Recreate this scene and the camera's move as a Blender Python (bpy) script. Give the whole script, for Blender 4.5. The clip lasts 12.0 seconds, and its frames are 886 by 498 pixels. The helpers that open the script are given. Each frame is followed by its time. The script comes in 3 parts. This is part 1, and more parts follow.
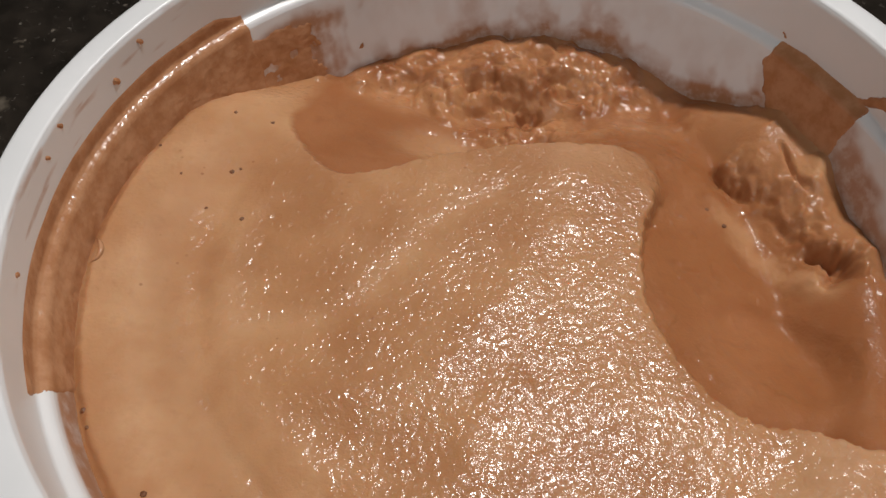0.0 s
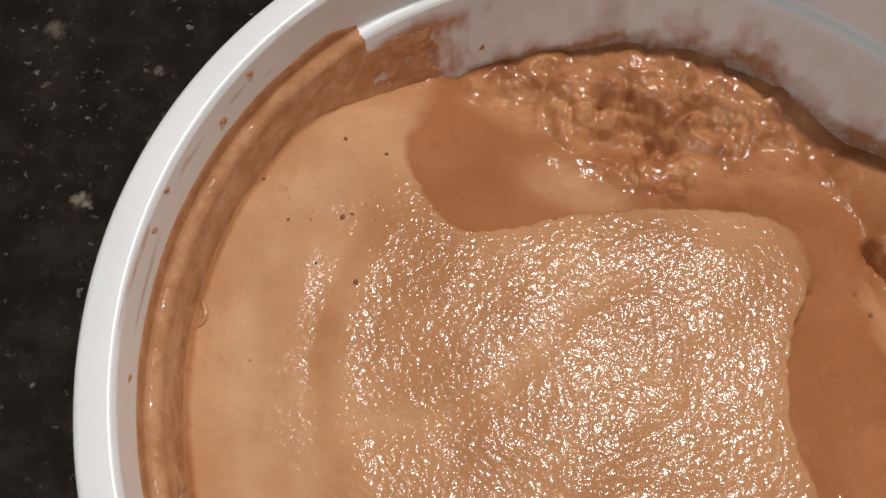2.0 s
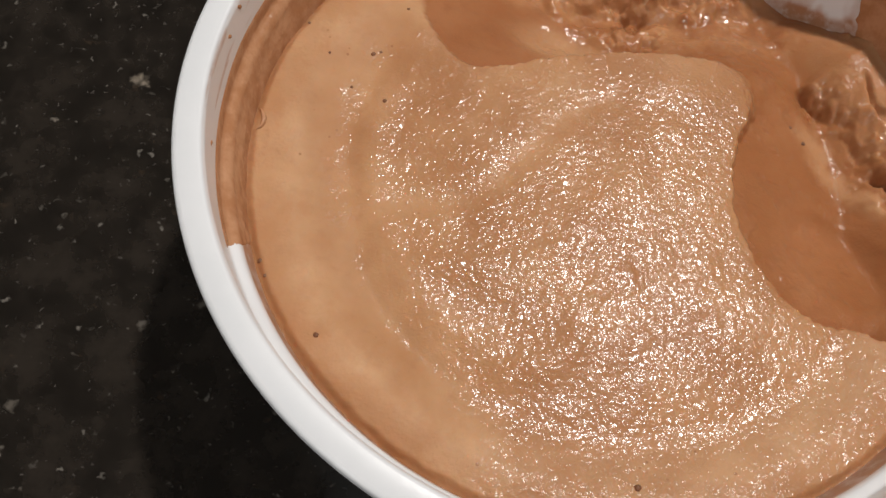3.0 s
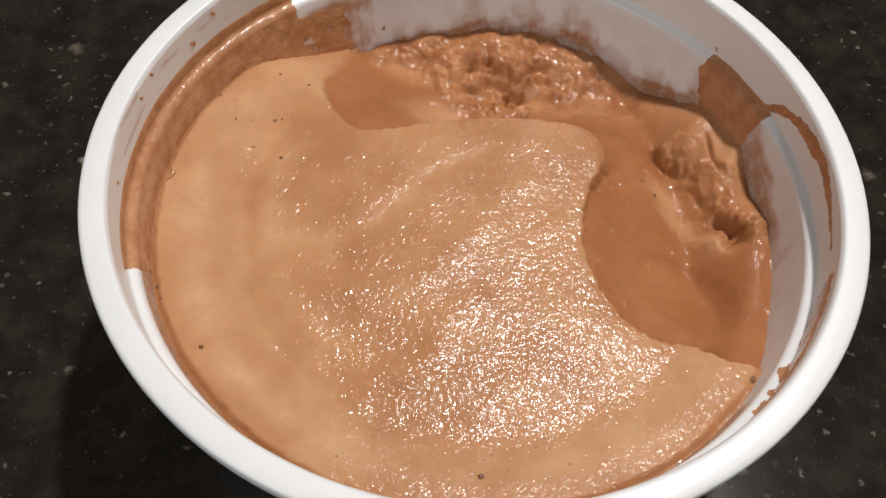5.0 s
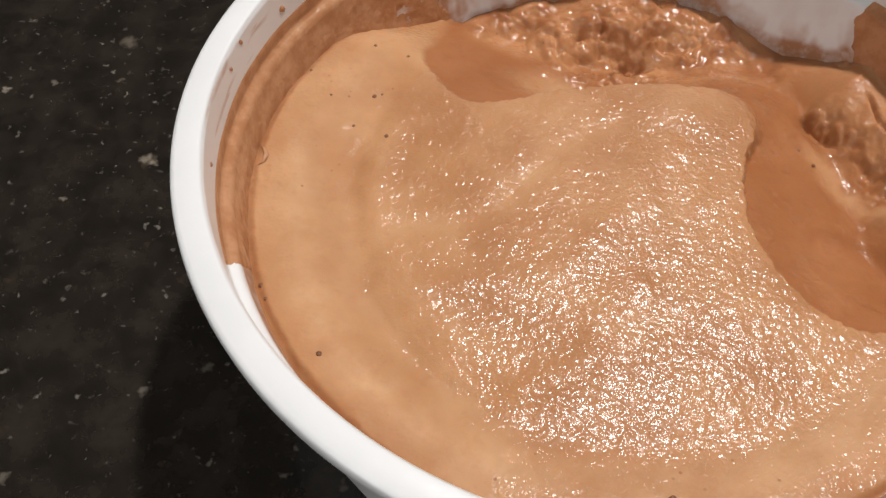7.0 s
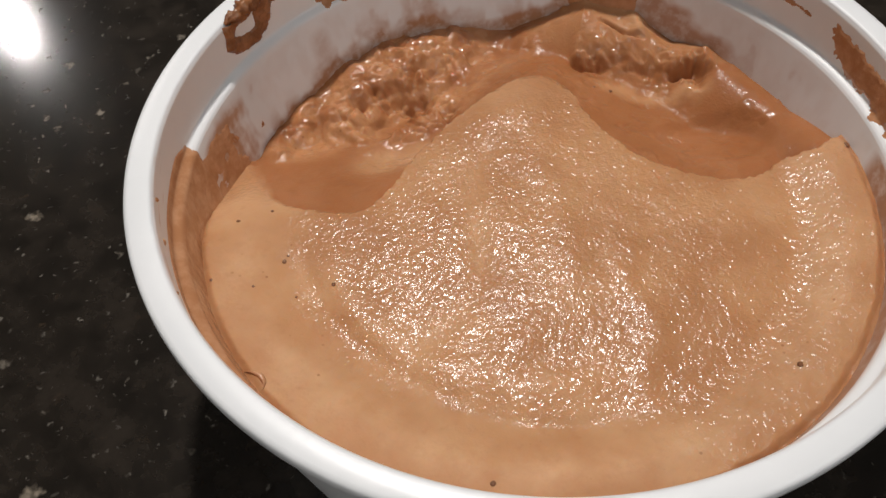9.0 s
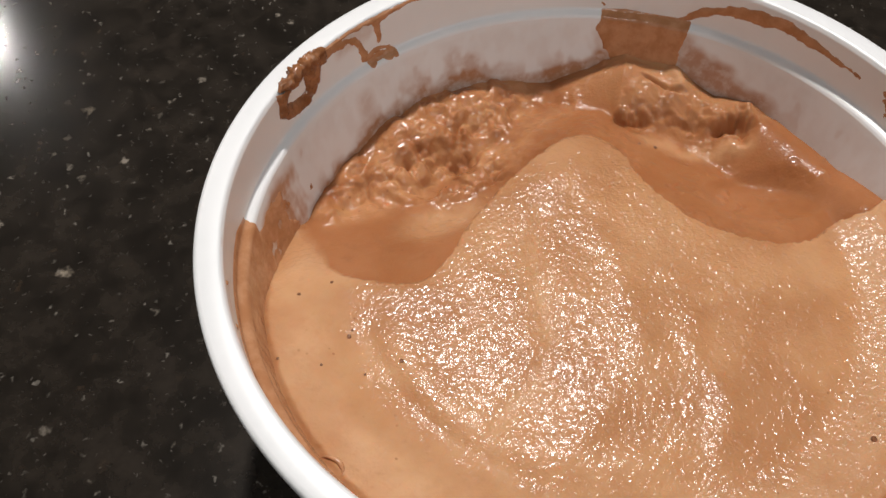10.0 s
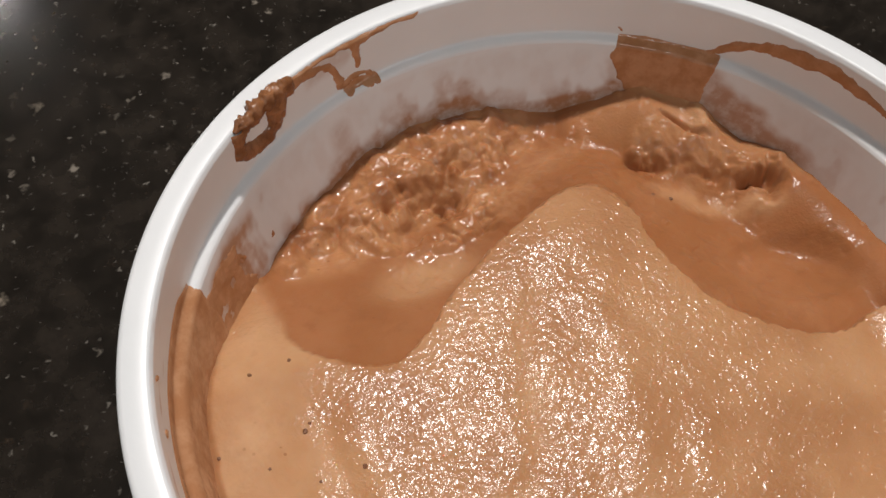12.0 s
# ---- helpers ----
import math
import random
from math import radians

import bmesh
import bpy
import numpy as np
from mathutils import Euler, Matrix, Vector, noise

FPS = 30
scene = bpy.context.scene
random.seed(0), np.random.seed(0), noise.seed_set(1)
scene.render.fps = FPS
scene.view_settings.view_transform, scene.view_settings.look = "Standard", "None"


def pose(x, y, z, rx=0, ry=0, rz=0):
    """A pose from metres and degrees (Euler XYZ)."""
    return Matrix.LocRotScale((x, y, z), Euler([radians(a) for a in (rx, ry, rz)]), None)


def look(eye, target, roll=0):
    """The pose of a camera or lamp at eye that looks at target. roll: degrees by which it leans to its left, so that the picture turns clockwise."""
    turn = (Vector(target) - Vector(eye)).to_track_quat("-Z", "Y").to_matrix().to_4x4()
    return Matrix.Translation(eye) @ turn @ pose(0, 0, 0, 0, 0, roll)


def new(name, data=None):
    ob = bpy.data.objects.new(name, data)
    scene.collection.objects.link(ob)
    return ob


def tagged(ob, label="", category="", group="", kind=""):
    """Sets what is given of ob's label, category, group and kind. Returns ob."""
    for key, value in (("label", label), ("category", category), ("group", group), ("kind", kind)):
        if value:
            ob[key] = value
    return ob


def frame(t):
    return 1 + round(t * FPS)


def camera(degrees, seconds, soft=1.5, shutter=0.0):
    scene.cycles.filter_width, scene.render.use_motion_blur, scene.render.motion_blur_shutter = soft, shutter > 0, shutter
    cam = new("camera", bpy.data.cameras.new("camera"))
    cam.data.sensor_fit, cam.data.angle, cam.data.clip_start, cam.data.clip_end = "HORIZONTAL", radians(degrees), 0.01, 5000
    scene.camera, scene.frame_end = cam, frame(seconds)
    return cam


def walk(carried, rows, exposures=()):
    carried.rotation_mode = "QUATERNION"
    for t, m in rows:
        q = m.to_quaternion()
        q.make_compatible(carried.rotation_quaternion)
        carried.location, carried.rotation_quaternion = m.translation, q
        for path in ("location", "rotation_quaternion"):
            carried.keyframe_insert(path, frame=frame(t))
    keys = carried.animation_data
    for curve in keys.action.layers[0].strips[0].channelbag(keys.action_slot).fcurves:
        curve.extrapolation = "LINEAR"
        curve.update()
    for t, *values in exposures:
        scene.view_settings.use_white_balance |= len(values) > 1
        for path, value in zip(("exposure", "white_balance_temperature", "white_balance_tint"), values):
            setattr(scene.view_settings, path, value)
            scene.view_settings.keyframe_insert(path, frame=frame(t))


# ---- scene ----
EXPOSURES = [(0.0, -0.22), (0.5, -0.28), (1.5, -0.05), (3.6, -0.05), (6.0, 0.25), (7.2, 0.2), (9.0, -0.02), (9.5, 0.0), (10.0, 0.2), (11.0, 0.1), (12.0, 0.02)]
cam = camera(53.7, 12.0)
ROWS = [
    (0, -0.0117, -0.0862, 0.1753, 35.90, 0.66, -2.79),
    (0.5, -0.0073, -0.0648, 0.1891, 29.91, 0.47, -2.25),
    (1, -0.0218, -0.0432, 0.1962, 27.19, -0.48, -0.48),
    (1.2, -0.0270, -0.0361, 0.1908, 25.38, -0.56, 0.56),
    (1.5, -0.0312, -0.0292, 0.1882, 23.09, -0.88, 1.37),
    (2, -0.0328, -0.0379, 0.1864, 22.94, -1.49, 1.37),
    (2.5, -0.0339, -0.0601, 0.1908, 22.15, -1.77, 1.81),
    (3, -0.0360, -0.0896, 0.2004, 24.90, -2.28, 1.65),
    (3.5, -0.0241, -0.1127, 0.2112, 30.17, -1.65, 0.00),
    (3.7, -0.0250, -0.1207, 0.2173, 32.23, -2.10, -0.17),
    (5.3, -0.0077, -0.1193, 0.2088, 34.56, -1.76, 1.42),
    (5.5, -0.0093, -0.1216, 0.2082, 35.00, -1.46, 1.26),
    (6, -0.0107, -0.1223, 0.2066, 35.08, -0.39, 1.35),
    (6.5, -0.0246, -0.1191, 0.1926, 35.32, -0.24, 0.52),
    (7, -0.0331, -0.1096, 0.1827, 35.45, 0.00, 0.13),
    (7.2, -0.0359, -0.1044, 0.1804, 35.43, 0.52, -0.45),
    (8.8, -0.0899, -0.0676, 0.1914, 35.63, 2.00, -43.00),
    (9, -0.0975, -0.0762, 0.1936, 37.13, 1.76, -45.04),
    (9.5, -0.1083, -0.0780, 0.2022, 37.38, 1.27, -46.67),
    (10, -0.1017, -0.0530, 0.2030, 36.80, 0.60, -46.87),
    (10.5, -0.0862, -0.0323, 0.1995, 35.74, -0.57, -45.50),
    (11, -0.0791, -0.0303, 0.1949, 35.11, -0.64, -45.35),
    (11.5, -0.0744, -0.0251, 0.1907, 34.20, -0.84, -45.13),
    (12, -0.0742, -0.0301, 0.1945, 33.54, -1.13, -45.17),
]
walk(cam, [(t, pose(x, y, z, rx, ry, rz)) for t, x, y, z, rx, ry, rz in ROWS], EXPOSURES)

# world, lamps and exposure
world = bpy.data.worlds.new("room_air")
world.use_nodes = True
world.node_tree.nodes["Background"].inputs["Color"].default_value = (0.05, 0.05, 0.05, 1)
world.node_tree.nodes["Background"].inputs["Strength"].default_value = 0.2
scene.world = world


def lamp(name, place, target, size, watts, colour):
    data = bpy.data.lights.new(name, "AREA")
    data.shape, data.size, data.energy, data.color = "DISK", size, watts, colour
    ob = new(name, data)
    ob.matrix_world = look(place, target)
    return ob


CEIL = 1.55
LAMPS = [((0.37, 0.45, CEIL - 0.012), 0.085, 21.5), ((0.485, 2.50, CEIL - 0.012), 0.05, 9.0), ((-1.3, -1.1, CEIL - 0.012), 0.085, 8.5), ((0.5, -1.3, CEIL - 0.012), 0.085, 5.5)]
for place, size, watts in LAMPS:
    lamp("downlight_lamp", place, (place[0], place[1], 0), size, watts, (1.0, 0.955, 0.92) if place[1] > 0 else (0.96, 0.98, 1.0))


# ---- small tools ----
def part(name, mesh, material, parent=None, label=""):
    """Links a bmesh or a mesh as one object, under a parent if there is one."""
    if isinstance(mesh, bmesh.types.BMesh):
        me = bpy.data.meshes.new(name)
        mesh.to_mesh(me)
        mesh.free()
        mesh = me
    ob = new(name, mesh)
    if material is not None:
        mesh.materials.append(material)
    if parent is not None:
        ob.parent = parent
    if label:
        ob["label"] = label
    return ob


def grid_mesh(name, P, closed=False, keep=None, smooth=True, fields=None):
    """A mesh from a grid of places P[row, column, 3]; closed joins the last column to the first; keep masks the faces."""
    nr, nc, _ = P.shape
    idx = np.arange(nr * nc).reshape(nr, nc)
    right = np.roll(idx, -1, axis=1)
    q = np.stack([idx[:-1], right[:-1], right[1:], idx[1:]], -1)
    if not closed:
        q = q[:, :-1]
    q = q[keep] if keep is not None else q.reshape(-1, 4)
    used = np.unique(q)
    back = np.zeros(nr * nc, int)
    back[used] = np.arange(len(used))
    q = back[q]
    me = bpy.data.meshes.new(name)
    me.vertices.add(len(used))
    me.vertices.foreach_set("co", P.reshape(-1, 3)[used].astype(np.float32).ravel())
    me.loops.add(q.size)
    me.loops.foreach_set("vertex_index", q.ravel().astype(np.int32))
    me.polygons.add(len(q))
    me.polygons.foreach_set("loop_start", np.arange(0, q.size, 4, dtype=np.int32))
    me.update(calc_edges=True)
    me.validate()
    me.polygons.foreach_set("use_smooth", np.full(len(me.polygons), smooth))
    for key, values in (fields or {}).items():
        at = me.attributes.new(key, "FLOAT", "POINT")
        at.data.foreach_set("value", np.asarray(values, np.float32).ravel()[used])
    return me


def ss(x):
    x = np.clip(x, 0, 1)
    return x * x * (3 - 2 * x)


RNG = np.random.default_rng(7)
TURNS = RNG.uniform(0, 2 * np.pi, (256, 256))


def perlin(x, y):
    """Plain gradient noise in two dimensions, about -0.7 to 0.7."""
    xi, yi = np.floor(x).astype(int), np.floor(y).astype(int)
    fx, fy = x - xi, y - yi

    def corner(i, j):
        g = TURNS[(xi + i) % 256, (yi + j) % 256]
        return np.cos(g) * (fx - i) + np.sin(g) * (fy - j)

    u, v = fx ** 3 * (fx * (fx * 6 - 15) + 10), fy ** 3 * (fy * (fy * 6 - 15) + 10)
    a = corner(0, 0) * (1 - u) + corner(1, 0) * u
    b = corner(0, 1) * (1 - u) + corner(1, 1) * u
    return a * (1 - v) + b * v


def fbm(x, y, size, octaves=4, gain=0.5):
    out, amp = 0, 1
    for k in range(octaves):
        out = out + amp * perlin(x / size + 17.3 * k, y / size - 9.1 * k)
        size, amp = size * 0.5, amp * gain
    return out


def knobs(x, y, size, seed=0):
    """Rounded crumbs packed side by side, 0 in the creases to 1 on top."""
    x, y = x / size + 13.7 * seed, y / size - 5.1 * seed
    xi, yi = np.floor(x).astype(int), np.floor(y).astype(int)
    best = np.full(np.shape(x), 9.0)
    for i in (-1, 0, 1):
        for j in (-1, 0, 1):
            g = TURNS[(xi + i) % 256, (yi + j) % 256]
            reach = 0.75 + 0.25 * np.sin(7 * g)
            best = np.minimum(best, np.hypot(xi + i + 0.5 + 0.4 * np.cos(g) - x, yi + j + 0.5 + 0.4 * np.sin(g) - y) / reach)
    return np.sqrt(np.clip(1 - best ** 2, 0, 1))


def to_line(x, y, points):
    """Distance to a polyline."""
    d = np.full(np.shape(x), 1e9)
    for (ax, ay), (bx, by) in zip(points[:-1], points[1:]):
        vx, vy = bx - ax, by - ay
        t = np.clip(((x - ax) * vx + (y - ay) * vy) / (vx * vx + vy * vy), 0, 1)
        d = np.minimum(d, np.hypot(x - ax - t * vx, y - ay - t * vy))
    return d


def spline(points, steps=6):
    """Catmull-Rom through the points."""
    p = np.array(points, float)
    p = np.vstack([2 * p[0] - p[1], p, 2 * p[-1] - p[-2]])
    out = []
    for i in range(1, len(p) - 2):
        for t in np.arange(steps) / steps:
            out.append(0.5 * (2 * p[i] + (p[i + 1] - p[i - 1]) * t + (2 * p[i - 1] - 5 * p[i] + 4 * p[i + 1] - p[i + 2]) * t ** 2
                              + (3 * p[i] - p[i - 1] - 3 * p[i + 1] + p[i + 2]) * t ** 3))
    out.append(p[-2])
    return [tuple(q) for q in out]


def inside(x, y, points):
    """Whether each place lies in the closed outline."""
    odd = np.zeros(np.shape(x), bool)
    for (ax, ay), (bx, by) in zip(points, points[1:] + points[:1]):
        if ay != by:
            odd ^= ((ay > y) != (by > y)) & (x < (bx - ax) * (y - ay) / (by - ay) + ax)
    return odd


# ---- materials ----
class Nodes:
    """Short hand for a node material."""

    def __init__(self, name):
        self.mat = bpy.data.materials.new(name)
        self.mat.use_nodes = True
        self.tree = self.mat.node_tree
        self.bsdf = self.tree.nodes["Principled BSDF"]
        self.where = self.add("ShaderNodeTexCoord").outputs["Object"]

    def add(self, kind, **settings):
        n = self.tree.nodes.new(kind)
        if "operation" in settings:
            n.operation = settings["operation"]
        if "use_clamp" in settings:
            n.use_clamp = settings["use_clamp"]
        if "feature" in settings:
            n.feature = settings["feature"]
        if "attribute_name" in settings:
            n.attribute_name = settings["attribute_name"]
        if "interpolation_type" in settings:
            n.interpolation_type = settings["interpolation_type"]
        if "data_type" in settings:
            n.data_type = settings["data_type"]
        return n

    def put(self, socket, value):
        if isinstance(value, bpy.types.NodeSocket):
            self.tree.links.new(value, socket)
        elif isinstance(value, tuple) and len(value) == 3:
            socket.default_value = (*value, 1) if socket.type == "RGBA" else value
        else:
            socket.default_value = value

    def noise(self, scale, detail=3.0, rough=0.5, warp=0.0):
        n = self.add("ShaderNodeTexNoise")
        self.put(n.inputs["Vector"], self.where)
        for key, value in (("Scale", scale), ("Detail", detail), ("Roughness", rough), ("Distortion", warp)):
            n.inputs[key].default_value = value
        return n.outputs["Fac"]

    def cells(self, scale, feature="F1", out="Distance", spread=1.0):
        n = self.add("ShaderNodeTexVoronoi", feature=feature)
        self.put(n.inputs["Vector"], self.where)
        n.inputs["Scale"].default_value, n.inputs["Randomness"].default_value = scale, spread
        return n.outputs[out]

    def field(self, name):
        return self.add("ShaderNodeAttribute", attribute_name=name).outputs["Fac"]

    def math(self, op, a, b=0.0, clamp=False):
        n = self.add("ShaderNodeMath", operation=op, use_clamp=clamp)
        self.put(n.inputs[0], a)
        self.put(n.inputs[1], b)
        return n.outputs[0]

    def span(self, v, a, b, c=0.0, d=1.0):
        n = self.add("ShaderNodeMapRange", interpolation_type="SMOOTHSTEP")
        for i, q in enumerate((v, a, b, c, d)):
            self.put(n.inputs[i], q)
        return n.outputs[0]

    def mix(self, f, a, b):
        n = self.add("ShaderNodeMix", data_type="RGBA")
        self.put(n.inputs[0], f)
        self.put(n.inputs[6], a)
        self.put(n.inputs[7], b)
        return n.outputs[2]

    def bump(self, height, distance, strength=1.0, under=None):
        n = self.add("ShaderNodeBump")
        self.put(n.inputs["Height"], height)
        self.put(n.inputs["Strength"], strength)
        n.inputs["Distance"].default_value = distance
        if under is not None:
            self.put(n.inputs["Normal"], under)
        return n.outputs["Normal"]

    def done(self, **inputs):
        for key, value in inputs.items():
            self.put(self.bsdf.inputs[key.replace("_", " ")], value)
        return self.mat


def ice_cream_material():
    """Melting chocolate ice cream: pale frothy top, dense dark cuts, wet grainy relief."""
    n = Nodes("chocolate_ice_cream")
    dense, grain, crag, froth = n.field("dense"), n.field("grain"), n.field("crag"), n.field("froth")
    broad, fine = n.noise(45, 4, 0.55), n.noise(420, 3)
    pale = n.mix(n.span(broad, 0.35, 0.68), (0.50, 0.252, 0.120), (0.59, 0.335, 0.175))
    pale = n.mix(n.span(fine, 0.55, 0.8, 0, 0.35), pale, (0.40, 0.185, 0.09))
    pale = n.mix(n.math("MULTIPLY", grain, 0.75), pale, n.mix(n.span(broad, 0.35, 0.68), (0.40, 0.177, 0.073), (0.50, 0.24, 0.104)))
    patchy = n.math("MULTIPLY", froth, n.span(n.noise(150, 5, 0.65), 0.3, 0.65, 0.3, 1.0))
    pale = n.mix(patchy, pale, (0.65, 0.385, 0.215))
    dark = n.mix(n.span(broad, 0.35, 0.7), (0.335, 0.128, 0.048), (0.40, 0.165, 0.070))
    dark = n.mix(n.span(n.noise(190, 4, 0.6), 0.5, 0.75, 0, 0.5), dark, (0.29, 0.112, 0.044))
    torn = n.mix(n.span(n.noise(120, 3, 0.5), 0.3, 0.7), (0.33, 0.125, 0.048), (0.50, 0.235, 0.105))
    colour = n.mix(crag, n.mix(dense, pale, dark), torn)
    pits = n.math("MULTIPLY", n.span(n.cells(310), 0.05, 0.13, 1, 0), n.span(n.noise(60, 2), 0.56, 0.66))
    colour = n.mix(n.math("MULTIPLY", pits, 0.55), colour, (0.24, 0.09, 0.035))
    beads = n.math("ADD", n.noise(860, 2.0, 0.5, 0.5), n.math("MULTIPLY", n.cells(1000, "SMOOTH_F1"), -0.5))
    silk = n.bump(n.noise(160, 3, 0.5), 0.0012, 0.13)
    velvet = n.bump(n.noise(1500, 2, 0.6), 0.0002, 0.5, silk)
    bubbles = n.bump(n.cells(1250, "SMOOTH_F1"), 0.0003, n.math("MULTIPLY", froth, 0.5), velvet)
    torn_up = n.bump(n.noise(560, 3, 0.5), 0.0006, n.math("MULTIPLY", crag, 0.4), bubbles)
    under = n.bump(beads, 0.00024, n.math("MULTIPLY", grain, 0.3), torn_up)
    ripple = n.bump(n.noise(420, 2, 0.5), 0.0005, n.math("MULTIPLY", crag, 0.6), silk)
    wet = n.bump(beads, 0.00031, n.span(grain, 0.03, 0.3, 0.03, 1.0), ripple)
    rough = n.math("SUBTRACT", 0.5, n.math("ADD", n.math("MULTIPLY", crag, 0.15), n.math("MULTIPLY", dense, 0.08)))
    damp = n.math("MULTIPLY", crag, n.span(n.noise(340, 2), 0.38, 0.54, 0.1, 1.0))
    film = n.math("ADD", n.math("MAXIMUM", n.span(grain, 0.1, 0.7), damp), n.math("MAXIMUM", n.math("MULTIPLY", dense, 0.14), n.field("wet")), True)
    return n.done(Base_Color=colour, Roughness=rough, Normal=under, IOR=1.4, Specular_IOR_Level=0.13, Coat_Weight=film, Coat_Roughness=0.18, Coat_IOR=1.45, Coat_Normal=wet,
                  Subsurface_Weight=0.25, Subsurface_Radius=(0.004, 0.0018, 0.0009), Subsurface_Scale=0.5)


def smear_material(name, dark, light, relief):
    n = Nodes(name)
    colour = n.mix(n.span(n.noise(230, 4, 0.6), 0.35, 0.7), dark, light)
    return n.done(Base_Color=colour, Roughness=0.2, IOR=1.45, Normal=n.bump(n.noise(relief, 3), 0.0005, 0.5))


def plastic_material():
    """White polypropylene, with a thin brown haze where ice cream was wiped off."""
    n = Nodes("white_plastic")
    haze = n.math("MULTIPLY", n.field("haze"), n.span(n.noise(330, 4, 0.6), 0.25, 0.6, 0.55, 1.0))
    white = n.mix(n.span(n.noise(60, 3), 0.3, 0.7), (0.79, 0.80, 0.805), (0.825, 0.83, 0.835))
    colour = n.mix(haze, white, (0.43, 0.215, 0.115))
    normal = n.bump(n.noise(700, 2), 0.0002, 0.12)
    return n.done(Base_Color=colour, Roughness=0.32, Normal=normal, Subsurface_Weight=0.12,
                  Subsurface_Radius=(0.004, 0.004, 0.004), Subsurface_Scale=0.5)


def granite_material():
    """Polished black-brown stone with pale flecks of several sizes."""
    n = Nodes("dark_granite")
    base = n.mix(n.span(n.noise(90, 5, 0.65), 0.35, 0.7), (0.011, 0.0088, 0.0068), (0.026, 0.0205, 0.0158))
    base = n.mix(n.span(n.noise(150, 4, 0.7), 0.6, 0.78, 0, 0.55), base, (0.055, 0.036, 0.023))
    warp = n.add("ShaderNodeVectorMath", operation="ADD")
    bend = n.add("ShaderNodeTexNoise")
    n.put(bend.inputs["Vector"], n.where)
    bend.inputs["Scale"].default_value, bend.inputs["Detail"].default_value = 420, 4
    small = n.add("ShaderNodeVectorMath", operation="SCALE")
    n.put(small.inputs[0], bend.outputs["Color"])
    small.inputs["Scale"].default_value = 0.0048
    n.put(warp.inputs[0], n.where)
    n.put(warp.inputs[1], small.outputs[0])
    n.where = warp.outputs[0]
    for scale, size, share, tint in ((70, 0.21, 0.15, (0.36, 0.30, 0.23)), (150, 0.22, 0.16, (0.22, 0.19, 0.155)), (330, 0.27, 0.20, (0.15, 0.135, 0.115)), (700, 0.30, 0.14, (0.085, 0.075, 0.065))):
        d, pick = n.cells(scale), n.cells(scale, out="Color")
        rgb = n.add("ShaderNodeSeparateColor")
        n.put(rgb.inputs[0], pick)
        here = n.math("MULTIPLY", n.span(d, size * 0.25, size * 1.1, 1, 0), n.math("LESS_THAN", rgb.outputs[0], share))
        here = n.math("MULTIPLY", here, n.span(rgb.outputs[1], 0, 1, 0.25, 1.0))
        base = n.mix(here, base, tint)
    return n.done(Base_Color=base, Roughness=0.12, IOR=1.5)


def plaster(name, colour):
    n = Nodes(name)
    return n.done(Base_Color=n.mix(n.span(n.noise(6, 4), 0.3, 0.7), colour, tuple(0.94 * c for c in colour)), Roughness=0.8,
                  Normal=n.bump(n.noise(180, 2), 0.001, 0.2))


ICE, PLASTIC, STONE = ice_cream_material(), plastic_material(), granite_material()
SMEAR = smear_material("chocolate_smear", (0.43, 0.195, 0.09), (0.55, 0.29, 0.155), 500)
SYRUP = smear_material("melted_chocolate", (0.42, 0.19, 0.085), (0.54, 0.275, 0.145), 420)
CLOT = smear_material("dried_chocolate", (0.20, 0.075, 0.028), (0.37, 0.16, 0.07), 750)
PAINT, FLOORING = plaster("wall_paint", (0.74, 0.72, 0.69)), plaster("floor_tile", (0.42, 0.39, 0.36))
WHITE, DARK_PAINT = plaster("ceiling_paint", (0.45, 0.44, 0.43)), plaster("brown_paint", (0.16, 0.14, 0.125))


# ---- the room, closed around the counter ----
def box(x0, y0, z0, x1, y1, z1, bevel=0.0):
    bm = bmesh.new()
    bmesh.ops.create_cube(bm, size=1)
    for v in bm.verts:
        v.co = (x0 if v.co.x < 0 else x1, y0 if v.co.y < 0 else y1, z0 if v.co.z < 0 else z1)
    if bevel:
        bmesh.ops.bevel(bm, geom=list(bm.edges), offset=bevel, segments=3, affect="EDGES", profile=0.5)
    return bm


FLOOR = -0.9
tagged(part("floor", box(-2.2, -1.8, FLOOR - 0.1, 2.4, 3.2, FLOOR), FLOORING), "plain brown tiled kitchen floor", "floor", kind="structure")
tagged(part("ceiling", box(-2.2, -1.8, CEIL, 2.4, 3.2, CEIL + 0.1), WHITE), "plain off-white painted kitchen ceiling", "ceiling", kind="structure")
for name, b in (("wall_west", (-2.3, -1.9, FLOOR - 0.1, -2.2, 3.3, CEIL + 0.1)), ("wall_east", (2.4, -1.9, FLOOR - 0.1, 2.5, 3.3, CEIL + 0.1)),
                ("wall_south", (-2.2, -1.9, FLOOR - 0.1, 2.4, -1.8, CEIL + 0.1)), ("wall_north", (-2.2, 3.2, FLOOR - 0.1, 2.4, 3.3, CEIL + 0.1))):
    tagged(part(name, box(*b), PAINT if name in ("wall_west", "wall_south") else DARK_PAINT), "plain painted kitchen wall", "wall", kind="structure")
counter = tagged(part("countertop", box(-0.9, -0.42, -0.04, 0.9, 0.62, 0.0, 0.004), STONE), "polished black-brown granite countertop with pale flecks", "countertop", kind="structure")
tagged(part("counter_base", box(-0.86, -0.38, FLOOR, 0.86, 0.58, -0.042), PAINT), "plain painted base below the granite countertop", "cabinet", kind="structure")

